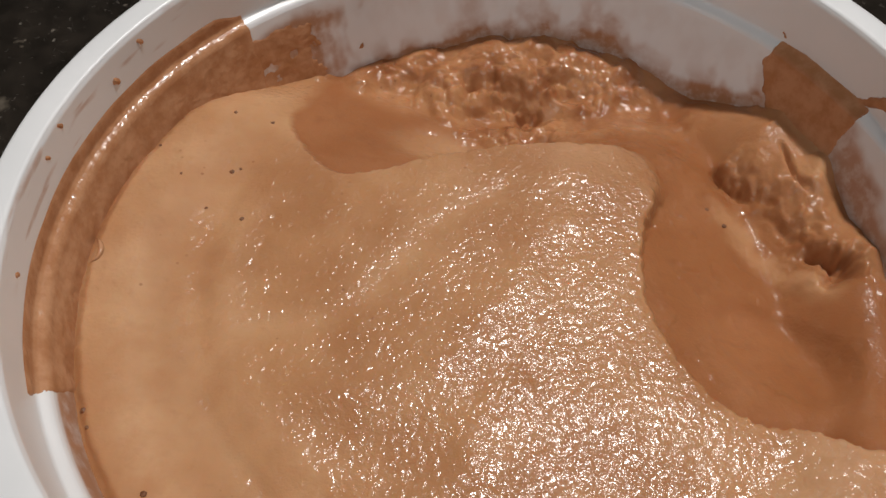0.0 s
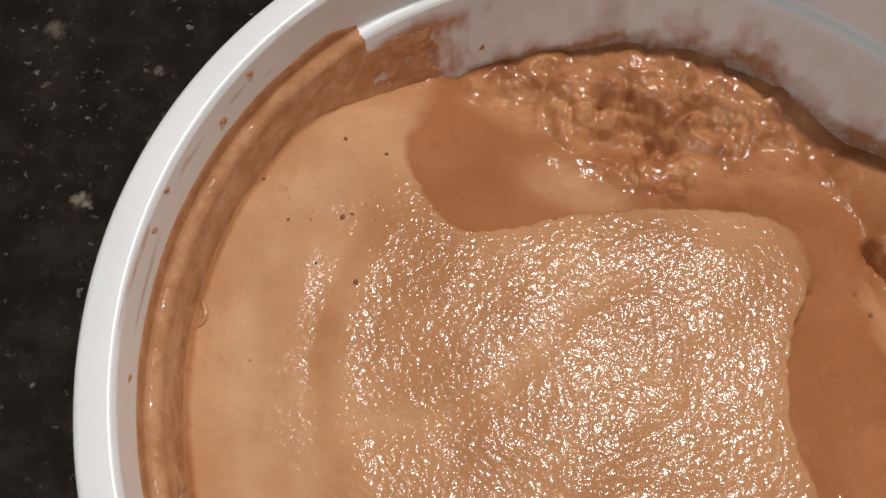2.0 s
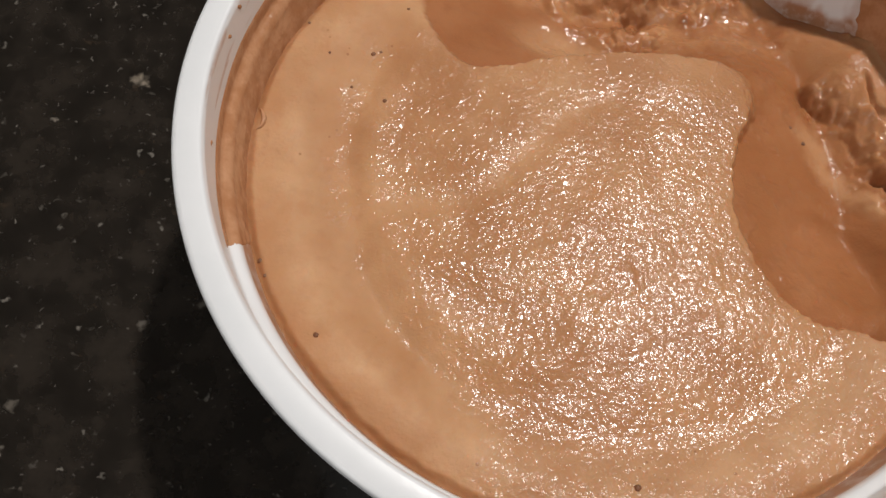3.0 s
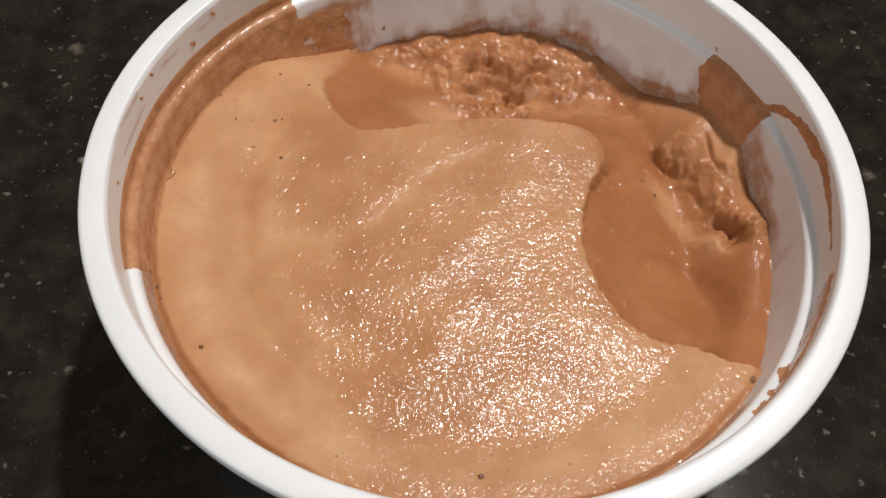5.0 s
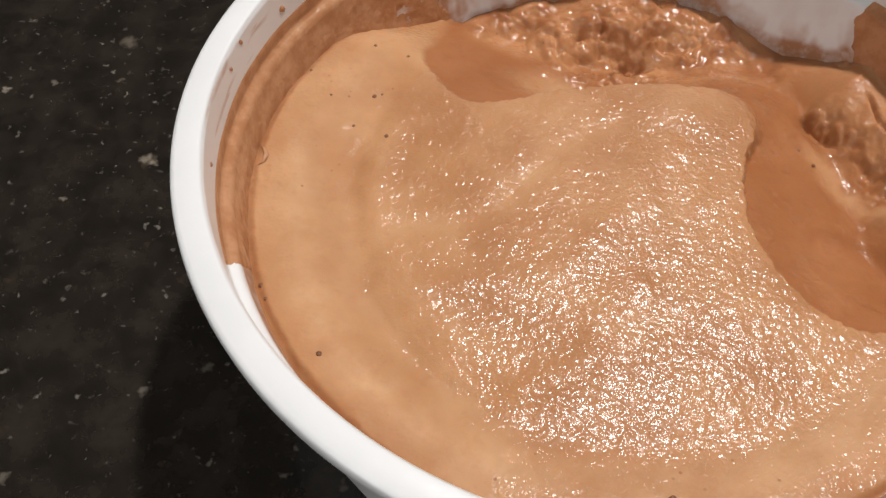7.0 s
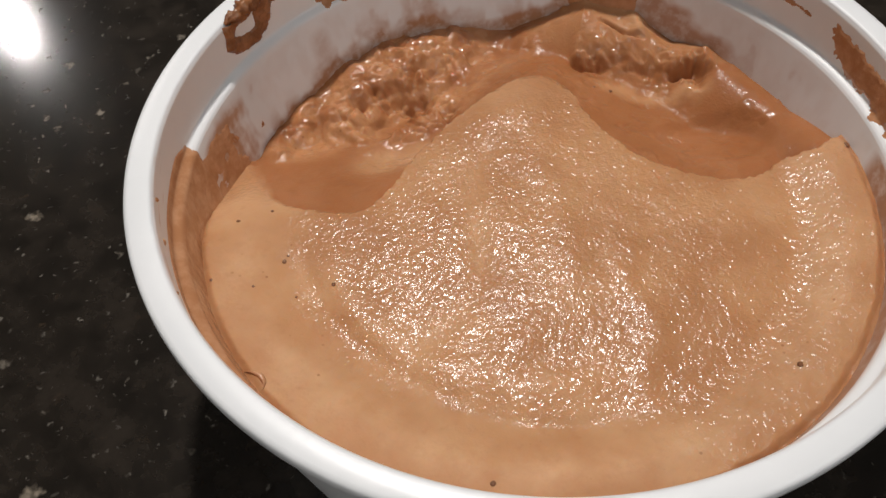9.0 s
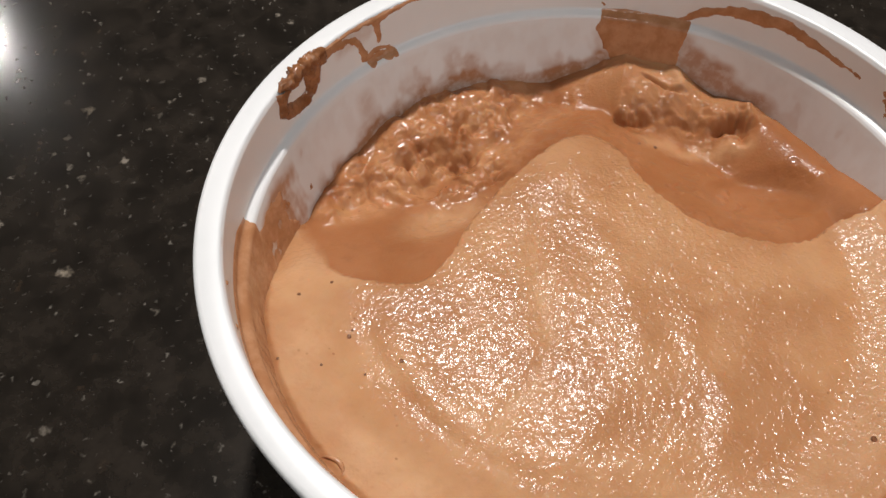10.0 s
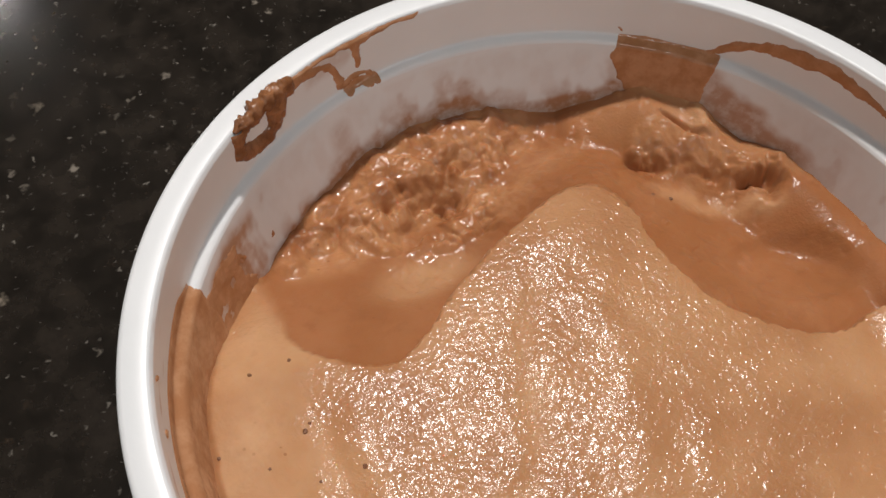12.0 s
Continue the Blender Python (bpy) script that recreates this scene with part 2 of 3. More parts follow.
# ---- the tub: lengths in millimetres from the rim's top ----
RIM = 70.8
INNER = [(0, 75.3), (-0.7, 74.9), (-6, 74.7), (-11.3, 74.5), (-11.7, 74.35), (-11.95, 73.9), (-12.15, 73.3), (-12.5, 72.75), (-13.1, 72.4), (-14.2, 72.2), (-20, 71.1), (-34, 68.3), (-66, 61.9)]


# where the ice cream meets the wall: angle and height
CONTACT = [(-60, -20), (-32, -22), (-20, -26), (-9, -26), (0, -25), (10, -27), (18, -24.5), (30, -23), (37, -26.5), (46, -31.5), (56, -31.5), (66, -30), (78, -28.5), (85, -29.5), (95, -32), (112, -33), (124, -31), (135, -24)]


def wall_r(z):
    """The inner wall's radius at a height below the rim."""
    return np.interp(-np.asarray(z, float), [-p[0] for p in INNER], [p[1] for p in INNER])


def places(a, r, z):
    """Millimetres in the tub's round coordinates, angle in degrees, to metres."""
    a = np.radians(a)
    return np.stack([r * np.cos(a), r * np.sin(a), z + RIM + 0 * r], -1) / 1000


def lathe(name, profile, steps, material, parent, label=""):
    a = np.arange(steps) / steps * 360
    r, z = np.array([p[0] for p in profile], float), np.array([p[1] for p in profile], float)
    P = places(a[None, :], r[:, None] + 0 * a[None, :], z[:, None])
    return part(name, grid_mesh(name, P, closed=True), material, parent, label)


def arc(a, lo, hi, soft):
    """1 between two angles, soft at both ends; angles run from -180 to 180 or on past it."""
    m = np.mod(a - lo, 360)
    w = hi - lo
    return np.where(m < w, ss(m / soft) * ss((w - m) / soft), 0)


def haze(a, z):
    """How brown the wiped wall is, from its angle and height."""
    a = np.mod(a + 90, 360) - 90
    w = fbm(a * 1.28, z, 16, 4, 0.5)
    v = fbm(a * 1.28 + 90, z * 0.6, 6, 3)
    level = np.interp(np.mod(a + 90, 360) - 90, [p[0] for p in CONTACT], [p[1] for p in CONTACT])
    up = z - level
    band = arc(a, 18, 116, 6) * (0.78 * ss((5.0 + 5 * w - up) / 3.5) + 0.48 * ss((12 + 9 * w - up) / 8) * ss((v + 0.35) / 0.5))
    band = np.maximum(band, arc(a, 50, 84, 12) * ss((9.5 + 8 * v - up) / 4) * 0.62)
    band = np.maximum(band, arc(a, 86, 93, 3) * ss((-14.5 - z) / 5) * 0.42)
    band = np.maximum(band, arc(a + 9 * v, 110, 138, 8) * ss((-14.2 - z + 3 * w) / 3) * 0.96)
    band = np.maximum(band, arc(a, -8, 26, 9) * ss((-13.2 - z - 0.34 * np.maximum(0, 19 - a) + 7 * w) / 5) * 0.88)
    band = np.maximum(band, arc(a, -24, 2, 8) * ss((v + w) / 0.4) * ss((-16 - z) / 3) * 0.3)
    band = np.maximum(band, arc(a, 83, 94, 2) * ss((z + 6 + 3 * w) / 2.5) * 0.4)
    band = np.maximum(band, arc(a, 128, 320, 4) * ss((-13.6 - z) / 1) * 0.95)
    streak = arc(a, 135, 190, 8) * ss((fbm(a * 0.35, z * 2.2, 5, 3) - 0.22) / 0.2) * ss((z + 13) / 2) * 0.55
    bloom = 0.10 * ss((v + 0.3) / 0.6) * ss((-13.5 - z) / 1.5)
    return np.clip(np.maximum(np.maximum(band, streak), bloom), 0, 1)


tub = tagged(new("ice_cream_tub"), "round white plastic ice cream tub smeared with chocolate, standing on granite", "tub")
angles = np.arange(1440) / 4
heights = np.concatenate([np.linspace(0, -11, 34), np.linspace(-11.3, -14, 20), np.linspace(-14.4, -40, 70), np.linspace(-44, -66, 6)])
A, Z = np.meshgrid(angles, heights)
inner = grid_mesh("inner_wall", places(A, wall_r(Z), Z), closed=True, fields={"haze": haze(A, Z)})
inner_wall = part("inner_wall", inner, PLASTIC, tub, "white inner wall with a stacking ledge and brown film")
lathe("rim", [(75.28, -0.02), (75.45, 0.18), (75.9, 0.3), (77.5, 0.33), (79.4, 0.3), (80.1, 0.1), (80.45, -0.4), (80.55, -1.2), (80.4, -2.8), (80.0, -3.4), (79.2, -3.6), (78.7, -3.3), (78.5, -2.6), (76.4, -2.4)],
      360, PLASTIC, tub, "broad rounded white rim")
lathe("outer_wall", [(76.4, -2.4), (75.9, -3.2), (75.8, -12), (75.6, -20), (74.9, -25), (67.3, -67), (66.2, -69.6), (64.8, -70.6), (62.5, -70.75), (61.5, -69.6), (0.01, -69.4)],
      240, PLASTIC, tub)
lathe("base", [(61.9, -66), (60, -67.4), (0.01, -67.5)], 120, PLASTIC, tub)


def shell(name, a0, a1, z0, z1, step, shape, label, material=None):
    """Ice cream that clings to the wall: shape(a, z) gives the way in from its edge and its thickness, in millimetres."""
    a, z = np.meshgrid(np.arange(a0, a1, step / 1.29), np.arange(z0, z1, -step))
    e, body = shape(a, z)
    t = np.where(e > 0, body * np.sqrt(np.clip(e / 0.9, 0, 1)), np.maximum(e, -1.0) * 0.4)
    P = places(a, wall_r(z) - t, z)
    k = e > -0.8
    keep = k[:-1, :-1] & k[1:, 1:] & k[1:, :-1] & k[:-1, 1:]
    return part(name, grid_mesh(name, P, keep=keep), material or SMEAR, inner_wall, label)


def film(a, z):
    """The long film over the ledge on one side."""
    w = fbm(a * 1.28, z, 6, 4, 0.6)
    top = -8.6 + 0.5 * perlin(a / 9, a * 0) - 2.0 * ss((134 - a) / 5)
    e = np.minimum(top - z, (a - 129.2 - 0.6 * w) * 1.2)
    e = np.minimum(e, (199.5 - a + (z + 12) * 0.3 + 0.8 * w) * 1.2)
    low = ss((-14.2 - z) / 3)
    return e, 0.16 + 0.05 * w + low * (0.12 + 0.2 * w)


def brown_patch(a, z):
    w = fbm(a * 1.28 + 31, z, 7, 4, 0.6)
    top = -15.6 - 0.5 * np.maximum(0, 121 - a) + 3.0 * w
    return np.minimum(top - z, (a - 119 + 11 * w + 0.3 * np.maximum(0, -26 - z)) * 1.2), 0.10 + 0.2 * w


def block(a, z):
    w = fbm(a * 1.28 + 60, z, 9, 4, 0.55)
    e = np.minimum((37.6 - a + 2.2 * w + 0.55 * np.minimum(0, z + 16)) * 1.2, (a - 19.2 - 2.0 * w) * 1.2)
    return np.minimum(e, -11.2 - z + 0.5 * w), 0.24 + 0.10 * w


def strokes(lines, ragged, thick):
    """Drips along lines of (angle, height, half width)."""
    def shape(a, z):
        w = fbm(a * 1.28 + 11, z, 3.5, 4, 0.6)
        e = np.full(a.shape, -9.0)
        for line in lines:
            fine = spline(line, 5)
            for (a0, z0, h0), (a1, z1, h1) in zip(fine[:-1], fine[1:]):
                vx, vy = (a1 - a0) * 1.29, z1 - z0
                t = np.clip(((a - a0) * 1.29 * vx + (z - z0) * vy) / (vx * vx + vy * vy + 1e-6), 0, 1)
                e = np.maximum(e, h0 + (h1 - h0) * t + ragged * w - np.hypot((a - a0) * 1.29 - t * vx, z - z0 - t * vy))
        return e, thick * (0.8 + 0.9 * w) + 0.1
    return shape


shell("side_film", 126, 203, -6, -34, 0.3, film, "chocolate film dried over the ledge")
shell("torn_film", 106, 138, -12, -36, 0.3, brown_patch, "ragged brown film below the ledge", SYRUP)
shell("wide_smear", 14, 42, -10.4, -30, 0.2, block, "broad chocolate smear over the ledge", SYRUP)
shell("thick_drip", 93, 114, -0.3, -13, 0.2, strokes([[(107.8, -1.4, 1.9), (108.2, -4, 1.7), (107.8, -6.2, 1.9), (105.2, -7.9, 1.9), (101.3, -8.1, 1.9), (99.8, -6, 2.2), (99.4, -3, 2.8), (96.6, -1.6, 2.0)],
                                                      [(107.5, -1, 1.3), (103, -0.9, 1.5), (98, -0.9, 1.7)]], 0.8, 0.7), "thick looped drip of chocolate ice cream", CLOT)
shell("trail", 79, 98.5, -0.3, -13.4, 0.2, strokes([[(96.5, -1.8, 1.5), (92.5, -2.0, 1.1), (89.7, -2.6, 0.8), (87.9, -4.6, 0.7), (86.8, -8, 0.8), (86.5, -10.4, 0.9), (84, -9.7, 0.65), (81.9, -9.9, 0.6), (80.2, -12, 0.5)]], 0.7, 0.3),
      "brown trail that runs down to the ledge", SYRUP)
shell("drip", 79, 88.5, -9, -13.6, 0.2, strokes([[(85.6, -11.9, 0.9), (83.4, -11.2, 1.0), (81.6, -12, 0.8)]], 0.4, 0.4), "")
shell("strand", 70, 97, -0.15, -9, 0.2, strokes([[(95, -0.8, 0.6), (88, -0.6, 0.6), (83.5, -0.9, 0.95), (80, -1, 0.8), (76.6, -0.6, 0.5), (73, -0.5, 0.7), (71.8, -0.4, 0.5)],
                                                [(83.5, -1, 1.1), (83, -4, 0.7), (83, -7.3, 0.65)]], 0.6, 0.25), "", SYRUP)
shell("looped_smear", -17, 25, -0.4, -13.4, 0.2, strokes([[(21.6, -12, 0.7), (19.2, -9.4, 0.9), (16.8, -7.2, 1.1), (12.5, -5.2, 1.4), (7.5, -4.2, 1.8), (2, -3.5, 1.6), (-3.4, -4.3, 1.1), (-9, -5, 0.6), (-14, -5.3, 0.4)]], 0.7, 0.2),
      "curved trail of chocolate", SYRUP)
shell("lower_smear", -54, -14, -0.5, -14.5, 0.25, strokes([[(-20.5, -4.5, 1.6), (-24, -7, 3.6), (-30, -8, 3.4), (-40, -8.5, 3.2), (-49, -10, 1.5)]], 1.2, 0.16), "")
for a, z, half in ((-174.1, -5.6, 0.45), (152.6, -5.6, 0.55), (164.6, -1.6, 0.4), (36.4, -9.9, 0.3), (146.5, -2.4, 0.35), (169.2, -3.2, 0.3)):
    shell("spatter", a - 2, a + 2, z + 1.2, z - 1.4, 0.1, strokes([[(a - 0.2, z - 0.4, half), (a, z, half), (a + 0.3, z + 0.3, half)]], 0.3, 0.35), "")

# the crumbly clot on the rim, above the thick drip
aa, kk = np.meshgrid(np.linspace(95.5, 108.5, 70), np.arange(24) / 24 * 2 * np.pi, indexing="ij")
fat = 2.0 * np.sqrt(np.clip(1 - ((aa - 102) / 6.6) ** 2, 0.01, 1)) * (0.8 + 0.9 * fbm(aa * 1.3, 2.2 * np.cos(kk) + 5, 3, 3) + 0.5 * np.abs(perlin(aa * 1.1, 3 * np.sin(kk))))
part("clot", grid_mesh("clot", places(aa, 75.0 + fat * np.cos(kk), 0.1 + 0.9 * fat * np.sin(kk)), closed=True), CLOT, inner_wall, "crumbly dark clot on the rim")

# ---- the ice cream ----
LOBE = [(-30, 70), (-36.5, 55), (-38, 42), (-34.5, 31.5), (-27.5, 24), (-19.5, 25), (-10, 27), (-2.5, 28), (5, 29.2), (16, 29.3), (24.5, 28.2), (29, 25), (31, 20),
        (30.6, 13.5), (28, 7.5), (25.6, -3), (26.2, -13), (30.7, -23), (38, -30.3), (47, -32.3), (53, -36.5), (62, -38), (84, -41)]
OUTLINE = spline(LOBE) + [(84, -95), (-95, -95), (-95, 70)]


def soft_max(a, b, k):
    return np.logaddexp(a / k, b / k) * k


def ice(x, y):
    """Height of the surface below the rim, and the fields dense, grain and crag."""
    r, a = np.hypot(x, y), np.degrees(np.arctan2(y, x))
    wob = fbm(x, y, 5, 3)
    d = to_line(x, y, spline(LOBE)) + 0.0
    d = np.where(inside(x, y, OUTLINE), -d, d) + 0.7 * wob + 0.5 * fbm(x + 9, y, 1.8, 2)
    # the top: nearly level, a little higher in front, with the marks of a spatula
    q = np.hypot(x + 4, y + 7)
    top = -19.9 - 1.6 * np.minimum(q / 48, 1.12) ** 2 + 0.4 * fbm(x, y, 26, 3)
    top = top + (1.7 + 1.3 * ss((-y - 5) / 40)) * ss((r - 53) / 13)
    west = arc(a, 140, 250, 25)
    top = top + west * (0.9 * ss((r - 58) / 6) + 0.5 * np.exp(-((r - 59.5) / 4.0) ** 2) - 0.55 * np.exp(-((r - 51 - 3 * ss((-y - 10) / 30)) / 2.4) ** 2) * 0.8 + 0.4 * np.exp(-((r - 46) / 3) ** 2))
    swirl = to_line(x, y, spline([(-44, -10), (-32, -9), (-22.6, -6), (-13.5, 4.5), (-7, 11), (2, 16)]))
    top = top - 0.45 * np.exp(-(swirl / 2.6) ** 2)
    fold = to_line(x, y, spline([(14, 9), (7, 4), (3, -4), (-4, -13), (-13, -20.5), (-24, -23), (-36, -23)]))
    top = top + 0.5 * np.exp(-(fold / 3.6) ** 2) + 0.22 * fbm(x + 20, y, 10, 3)
    fold = to_line(x, y, spline([(2, -24), (-5, -29), (-9, -39), (-20, -44)]))
    top = top + 0.5 * np.exp(-(fold / 3.0) ** 2)
    top = top + 0.9 * np.exp(-((x - 16) / 9) ** 2 - ((y - 21) / 6) ** 2)
    top = top - 0.45 * np.exp(-np.abs(d) / 1.6) - 9.0 * ss((y - 34 + 0.35 * (x + 40)) / 28) * ss((-8 - x) / 10)
    # the hollow that was scooped out
    contact = np.interp(a, [p[0] for p in CONTACT], [p[1] for p in CONTACT])
    t = ss((r - 48) / 19)
    low = -35.0 * (1 - t) + contact * t
    crag = ss((54 - x) / 22) * ss((x + 30) / 5) * ss((y - 33) / 8) * ss((y + x * 0.55 - 38) / 8)
    wx, wy = x + 1.6 * fbm(x, y + 40, 9, 2), y + 1.6 * fbm(x + 70, y, 9, 2)
    lumps = 4.2 * fbm(wx, wy, 13, 3, 0.5) + 1.9 * knobs(wx, wy, 5.0) * ss((fbm(x + 8, y, 9, 2) + 0.35) / 0.4) + 0.85 * knobs(wx, wy, 2.3, 1) + 0.25 * fbm(x, y, 1.2, 2) - 1.6
    lumps = lumps * (1 - 0.55 * ss((r - 59) / 9)) + 1.3 * ss((r - 59) / 9)
    low = low + crag * (lumps + 0.2)
    cut = -21.9 - 0.30 * (y - 23) - 0.24 * (x + 27) + 0.12 * wob
    low = soft_max(low, np.where(x < 20, cut, -60), 0.7)
    hollow = ((x + 6 + 0.5 * (y - 38)) / 11) ** 2 + ((y - 38.5) / 6.5) ** 2
    low = low - 2.2 * np.exp(-hollow)
    neck = -22.5 - 0.46 * np.hypot(x - 30, y - 24) + 0.5 * wob
    low = soft_max(low, neck, 1.2)
    side = -22.3 - 0.42 * (x - 26) * (1 - 0.6 * ss(-(y + 3) / 26)) - 0.6 * ss((y + 5) / 20) + 0.15 * wob
    low = soft_max(low, np.where((y < 27) & (x > 18), side, -60), 0.8)
    pad = np.exp(-(((x - 48.5 + 0.3 * (y + 15)) / 10.5) ** 2 + ((y + 15) / 11) ** 2) ** 4)
    low = low - 1.7 * pad
    # torn hollows and cracks
    u = (x - 46) * 0.83 + (y - 26.5) * 0.558 + 2.2 * wob + 0.8 * np.sin(y / 4.5) + 0.9 * fbm(x, y, 2.4, 3)
    v = ((x - 46) * 0.558 - (y - 26.5) * 0.83) / 33
    along = ss((v + 0.06) / 0.1) * ss((1.10 - v) / 0.14)
    deep = 1.0 + 0.2 * np.exp(-((v - 0.03) / 0.09) ** 2) + 2.2 * np.exp(-((v - 0.90) / 0.16) ** 2) - 0.9 * np.exp(-((v - 0.45) / 0.2) ** 2)
    torn = along * np.exp(-(u / np.where(u < 0, 2.6 + 1.6 * np.abs(perlin(x / 5, y / 5 + 4)), 2.2)) ** 2)
    slit = np.exp(-(u / 0.6) ** 2) * (ss((v + 0.03) / 0.05) * ss((0.30 - v) / 0.12) + ss((v - 0.7) / 0.12) * ss((1.05 - v) / 0.06))
    bank = along * ss((u - 0.4) / 2.6)
    nubs = 0.7 * knobs(x, y, 4.0, 2) + 0.35 * knobs(x, y, 1.9, 3) - 0.4
    face = along * np.exp(-((u - 2.6) / 3.0) ** 2)
    east = ss((u - 0.5) / 3)
    low = low - torn * deep - 1.5 * slit + bank * 1.6 * ss((12 - u) / 8) + face * (1.9 * nubs + 1.5 * fbm(x, y, 4, 3) - 0.7)
    crack = to_line(x, y, spline([(58.8, 30.5), (59.6, 27), (59.8, 23.5), (60.4, 20), (62, 17)])) + 0.5 * wob + 0.3 * fbm(x, y, 1.6, 2)
    crest = np.exp(-(to_line(x, y, spline([(59, 40), (64.5, 34), (66.5, 27), (64.8, 20.5)])) / 2.7) ** 2)
    low = low - 2.0 * np.exp(-(np.maximum(crack, 0) / 0.5) ** 2) * ss((30 - y) / 4) * ss((y - 15) / 5) + 2.0 * crest * (0.55 + 0.6 * knobs(x, y, 3.4, 4))
    cave = to_line(x, y, spline([(0, 57.5), (6, 54.8), (10.4, 50.4), (15, 45.5), (13.6, 40), (12, 37)]))
    low = low - crag * (1.6 + 7.0 * np.abs(perlin(x / 6 + 2, y / 6))) * (1.15 - 0.7 * knobs(x, y, 2.6, 6)) * np.exp(-((cave + 1.6 * wob) / 2.2) ** 2) + 2.2 * np.exp(-(to_line(x, y, [(17, 52), (23, 48)]) / 2.2) ** 2)
    pools = ss((fbm(x + 33, y + 12, 7, 3) - 0.02) / 0.22) * ss((x - 8) / 10) * ss((y + 30) / 8)
    wet = np.maximum(0.9 * np.exp(-hollow * 0.6), 0.6 * pools)
    low = low + 0.95 * wet * fbm(x, y + 5, 5.5, 3)
    lip = ss((r - wall_r(low) + 3.0) / 3.0)
    low = low - 0.35 * lip
    s = ss((d + 0.5) / (1.0 + 3.0 * ss((x + 20) / 20) * ss((y - 10) / 10) + 4.0 * ss((y - 38) / 14) * ss((-20 - x) / 8)))
    h = top * (1 - s) + low * s
    edge = ss((r - 69.3 - 0.6 * wob) / 1.7)
    h = h - edge * 0.7 * (1 - s) + 0.25 * ss((r - 66) / 4) * fbm(x, y, 2.5, 3) * (1 - s)
    soft = arc(a, 124, 258, 14) * ss((r - 42 - 4 * ss((a + 150) / 40) * (a < 0) + 7 * fbm(x, y + 80, 9, 3)) / 17)
    front = ss((r - 52) / 8) * arc(a, 225, 345, 20)
    patch = 0.72 + 0.28 * ss((fbm(x, y, 14, 3) + 0.3) / 0.5)
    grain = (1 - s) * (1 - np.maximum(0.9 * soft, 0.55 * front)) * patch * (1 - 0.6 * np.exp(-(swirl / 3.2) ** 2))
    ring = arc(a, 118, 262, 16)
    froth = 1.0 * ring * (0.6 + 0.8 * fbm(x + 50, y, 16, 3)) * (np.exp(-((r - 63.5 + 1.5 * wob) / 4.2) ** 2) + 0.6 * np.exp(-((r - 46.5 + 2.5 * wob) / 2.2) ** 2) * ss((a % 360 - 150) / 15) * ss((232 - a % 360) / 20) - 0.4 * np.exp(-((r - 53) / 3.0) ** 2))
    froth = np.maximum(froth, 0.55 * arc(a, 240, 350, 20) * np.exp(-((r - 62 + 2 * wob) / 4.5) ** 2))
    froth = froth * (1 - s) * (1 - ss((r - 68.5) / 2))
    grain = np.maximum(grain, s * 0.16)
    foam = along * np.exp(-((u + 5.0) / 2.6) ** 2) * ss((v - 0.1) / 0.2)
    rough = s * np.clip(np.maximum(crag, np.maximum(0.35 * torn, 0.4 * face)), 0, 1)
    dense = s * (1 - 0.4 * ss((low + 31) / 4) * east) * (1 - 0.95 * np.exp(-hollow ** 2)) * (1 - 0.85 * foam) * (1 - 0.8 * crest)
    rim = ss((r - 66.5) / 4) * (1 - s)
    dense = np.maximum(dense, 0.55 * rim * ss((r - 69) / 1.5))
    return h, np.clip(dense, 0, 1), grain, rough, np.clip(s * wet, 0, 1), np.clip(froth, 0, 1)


steps, rings = 960, 230
th = np.arange(steps) / steps * 360
rho = np.linspace(0.00001, 1, rings) ** 0.8
edge_r = np.full(steps, 70.0)
for _ in range(6):
    hz = ice(edge_r * np.cos(np.radians(th)), edge_r * np.sin(np.radians(th)))[0]
    edge_r = 0.5 * edge_r + 0.5 * (wall_r(hz) + 0.25)
Rr, Th = rho[:, None] * edge_r[None, :], np.broadcast_to(th[None, :], (rings, steps))
X, Y = Rr * np.cos(np.radians(Th)), Rr * np.sin(np.radians(Th))
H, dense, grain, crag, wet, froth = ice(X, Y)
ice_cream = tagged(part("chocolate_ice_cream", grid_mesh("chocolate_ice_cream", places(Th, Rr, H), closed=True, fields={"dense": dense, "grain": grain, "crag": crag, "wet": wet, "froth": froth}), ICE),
                   "half-melted chocolate ice cream, scooped out along one side of the tub", "ice cream")


def on_ice(x, y):
    return float(ice(np.array([[float(x)]]), np.array([[float(y)]]))[0][0, 0])


def speck(x, y, size):
    bm = bmesh.new()
    bmesh.ops.create_icosphere(bm, subdivisions=2, radius=size)
    for v in bm.verts:
        v.co *= 1 + 0.35 * noise.noise(v.co / size * 1.3 + Vector((x, y, 0)))
        v.co.z *= 0.45
    bmesh.ops.translate(bm, verts=bm.verts, vec=(x, y, on_ice(x, y) + RIM + size * 0.1))
    bmesh.ops.scale(bm, verts=bm.verts, vec=(0.001, 0.001, 0.001))
    return part("dark_speck", bm, CRUMB, ice_cream)


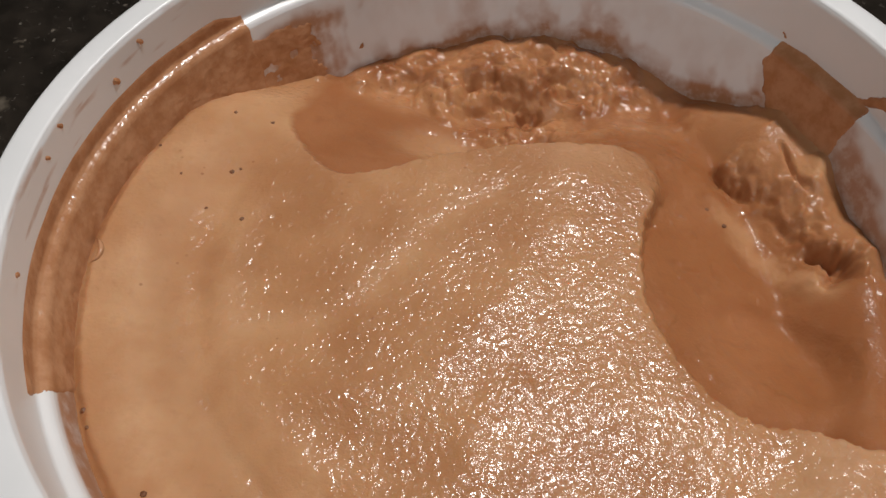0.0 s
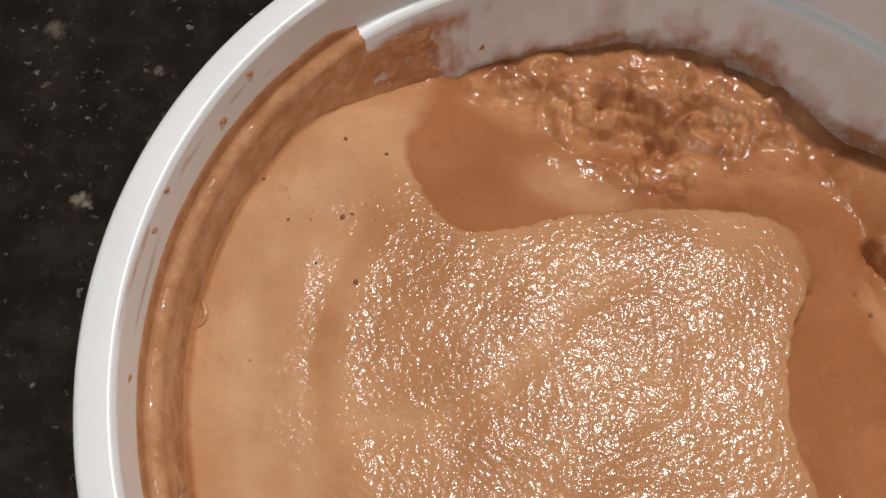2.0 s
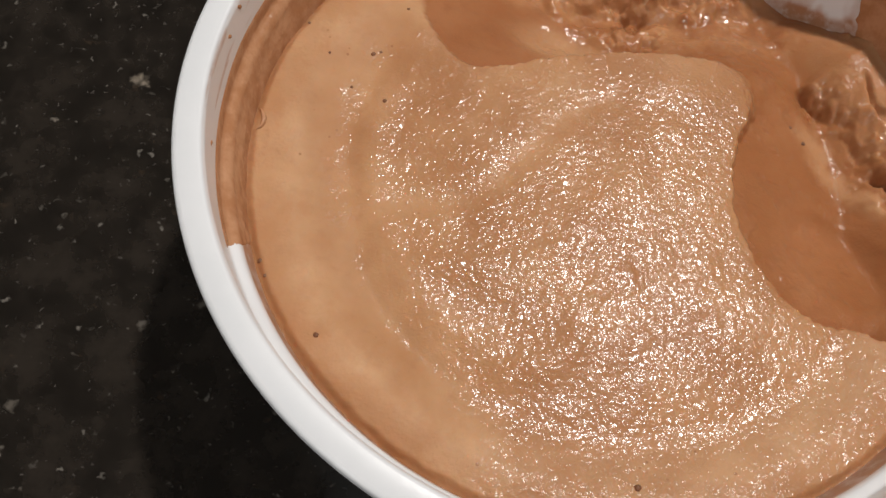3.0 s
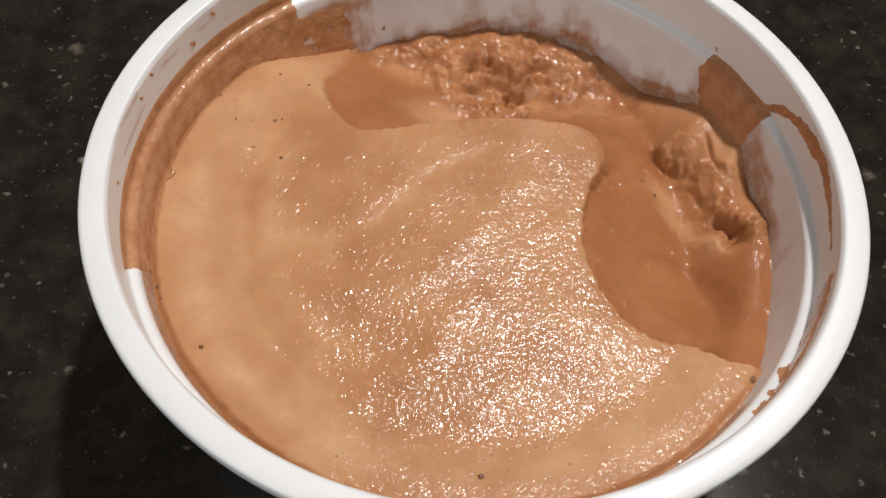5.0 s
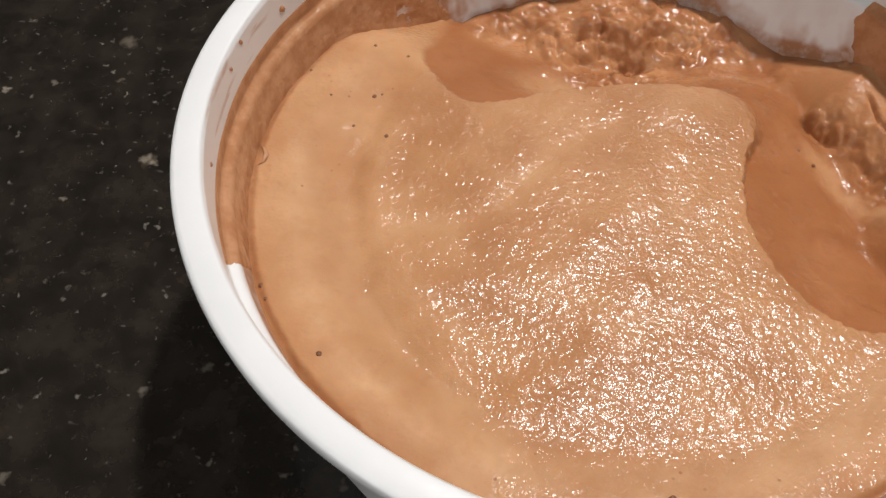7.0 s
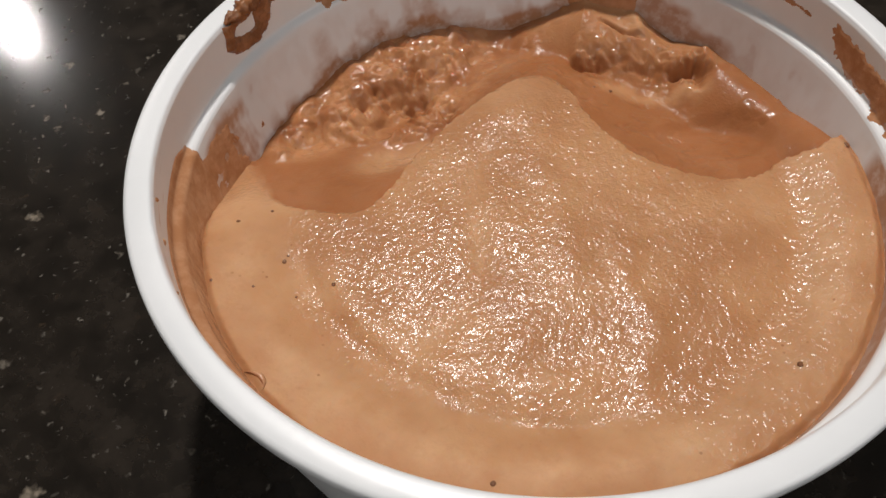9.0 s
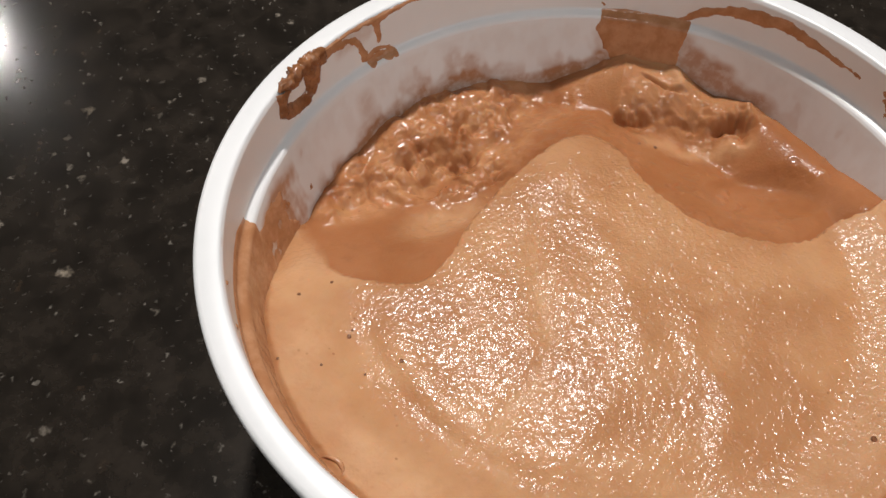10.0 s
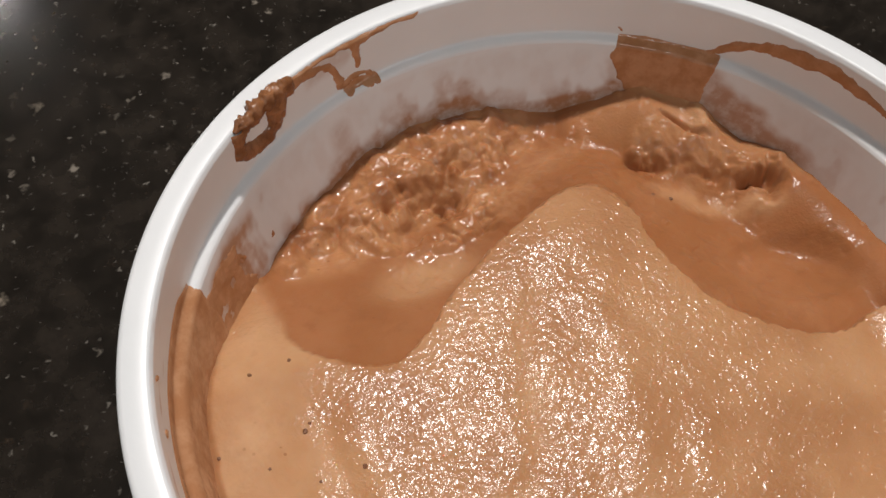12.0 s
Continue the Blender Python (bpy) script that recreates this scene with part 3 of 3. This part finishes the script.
crumb = Nodes("dark_crumb")
CRUMB = crumb.done(Base_Color=crumb.mix(crumb.noise(900, 2), (0.12, 0.04, 0.012), (0.24, 0.09, 0.03)), Roughness=0.5)
for x, y, size in ((-61.9, 31.5, 0.35), (-48.1, 25.8, 0.5), (-45, 13.6, 0.45), (-41.2, 38.6, 0.4), (-54.1, -38.6, 0.5), (-65.8, -24.4, 0.5), (-48.5, 40.6, 0.4), (-64.5, -27.5, 0.35), (-46.5, 26.5, 0.3), (-52, 17, 0.3), (-57, 24, 0.3), (57, -41, 0.7), (2, -63, 0.6), (46, 14, 0.5), (43, 17, 0.4)):
    speck(x, y, size)

# a little curl at the edge of the skin
bm = bmesh.new()
curl = spline([(-70.2, 9.6), (-69.2, 8.4), (-68.6, 6.6), (-69.0, 4.8), (-70.0, 4.0)], 5)
rows = []
for i, (x, y) in enumerate(curl):
    w = 0.55 * math.sin(math.pi * (i + 0.4) / (len(curl) - 0.2))
    out = Vector((x, y, 0)).normalized()
    z = on_ice(x, y) + RIM
    rows.append([bm.verts.new((Vector((x, y, z + 0.1)) + out * (w * math.cos(k)) + Vector((0, 0, w * 0.9 * math.sin(k)))) / 1000) for k in np.arange(8) / 8 * 2 * math.pi])
for p, q in zip(rows[:-1], rows[1:]):
    for k in range(8):
        bm.faces.new((p[k], p[(k + 1) % 8], q[(k + 1) % 8], q[k])).smooth = True
bmesh.ops.recalc_face_normals(bm, faces=bm.faces)
part("curl", bm, SMEAR, ice_cream, "small brown curl of skin")

# ---- ceiling lamps ----
trim = Nodes("lamp_trim")
TRIM = trim.done(Base_Color=trim.mix(trim.noise(40, 2), (0.75, 0.75, 0.74), (0.8, 0.8, 0.79)), Roughness=0.4)
for place, size, watts in LAMPS:
    x, y, z = place
    light = tagged(new("downlight"), "small round recessed ceiling downlight, switched on", "ceiling light", "ceiling downlights")
    light.location = (x, y, CEIL)
    prof = [(size / 2 + 0.004, -0.002), (size / 2 + 0.004, -0.012), (size / 2 + 0.010, -0.015), (size / 2 + 0.020, -0.008), (size / 2 + 0.022, -0.001)]
    a = np.arange(48) / 48 * 2 * np.pi
    P = np.stack([np.stack([r * np.cos(a), r * np.sin(a), 0 * a + zz], -1) for r, zz in prof])
    part("trim_ring", grid_mesh("trim_ring", P, closed=True), TRIM, light)
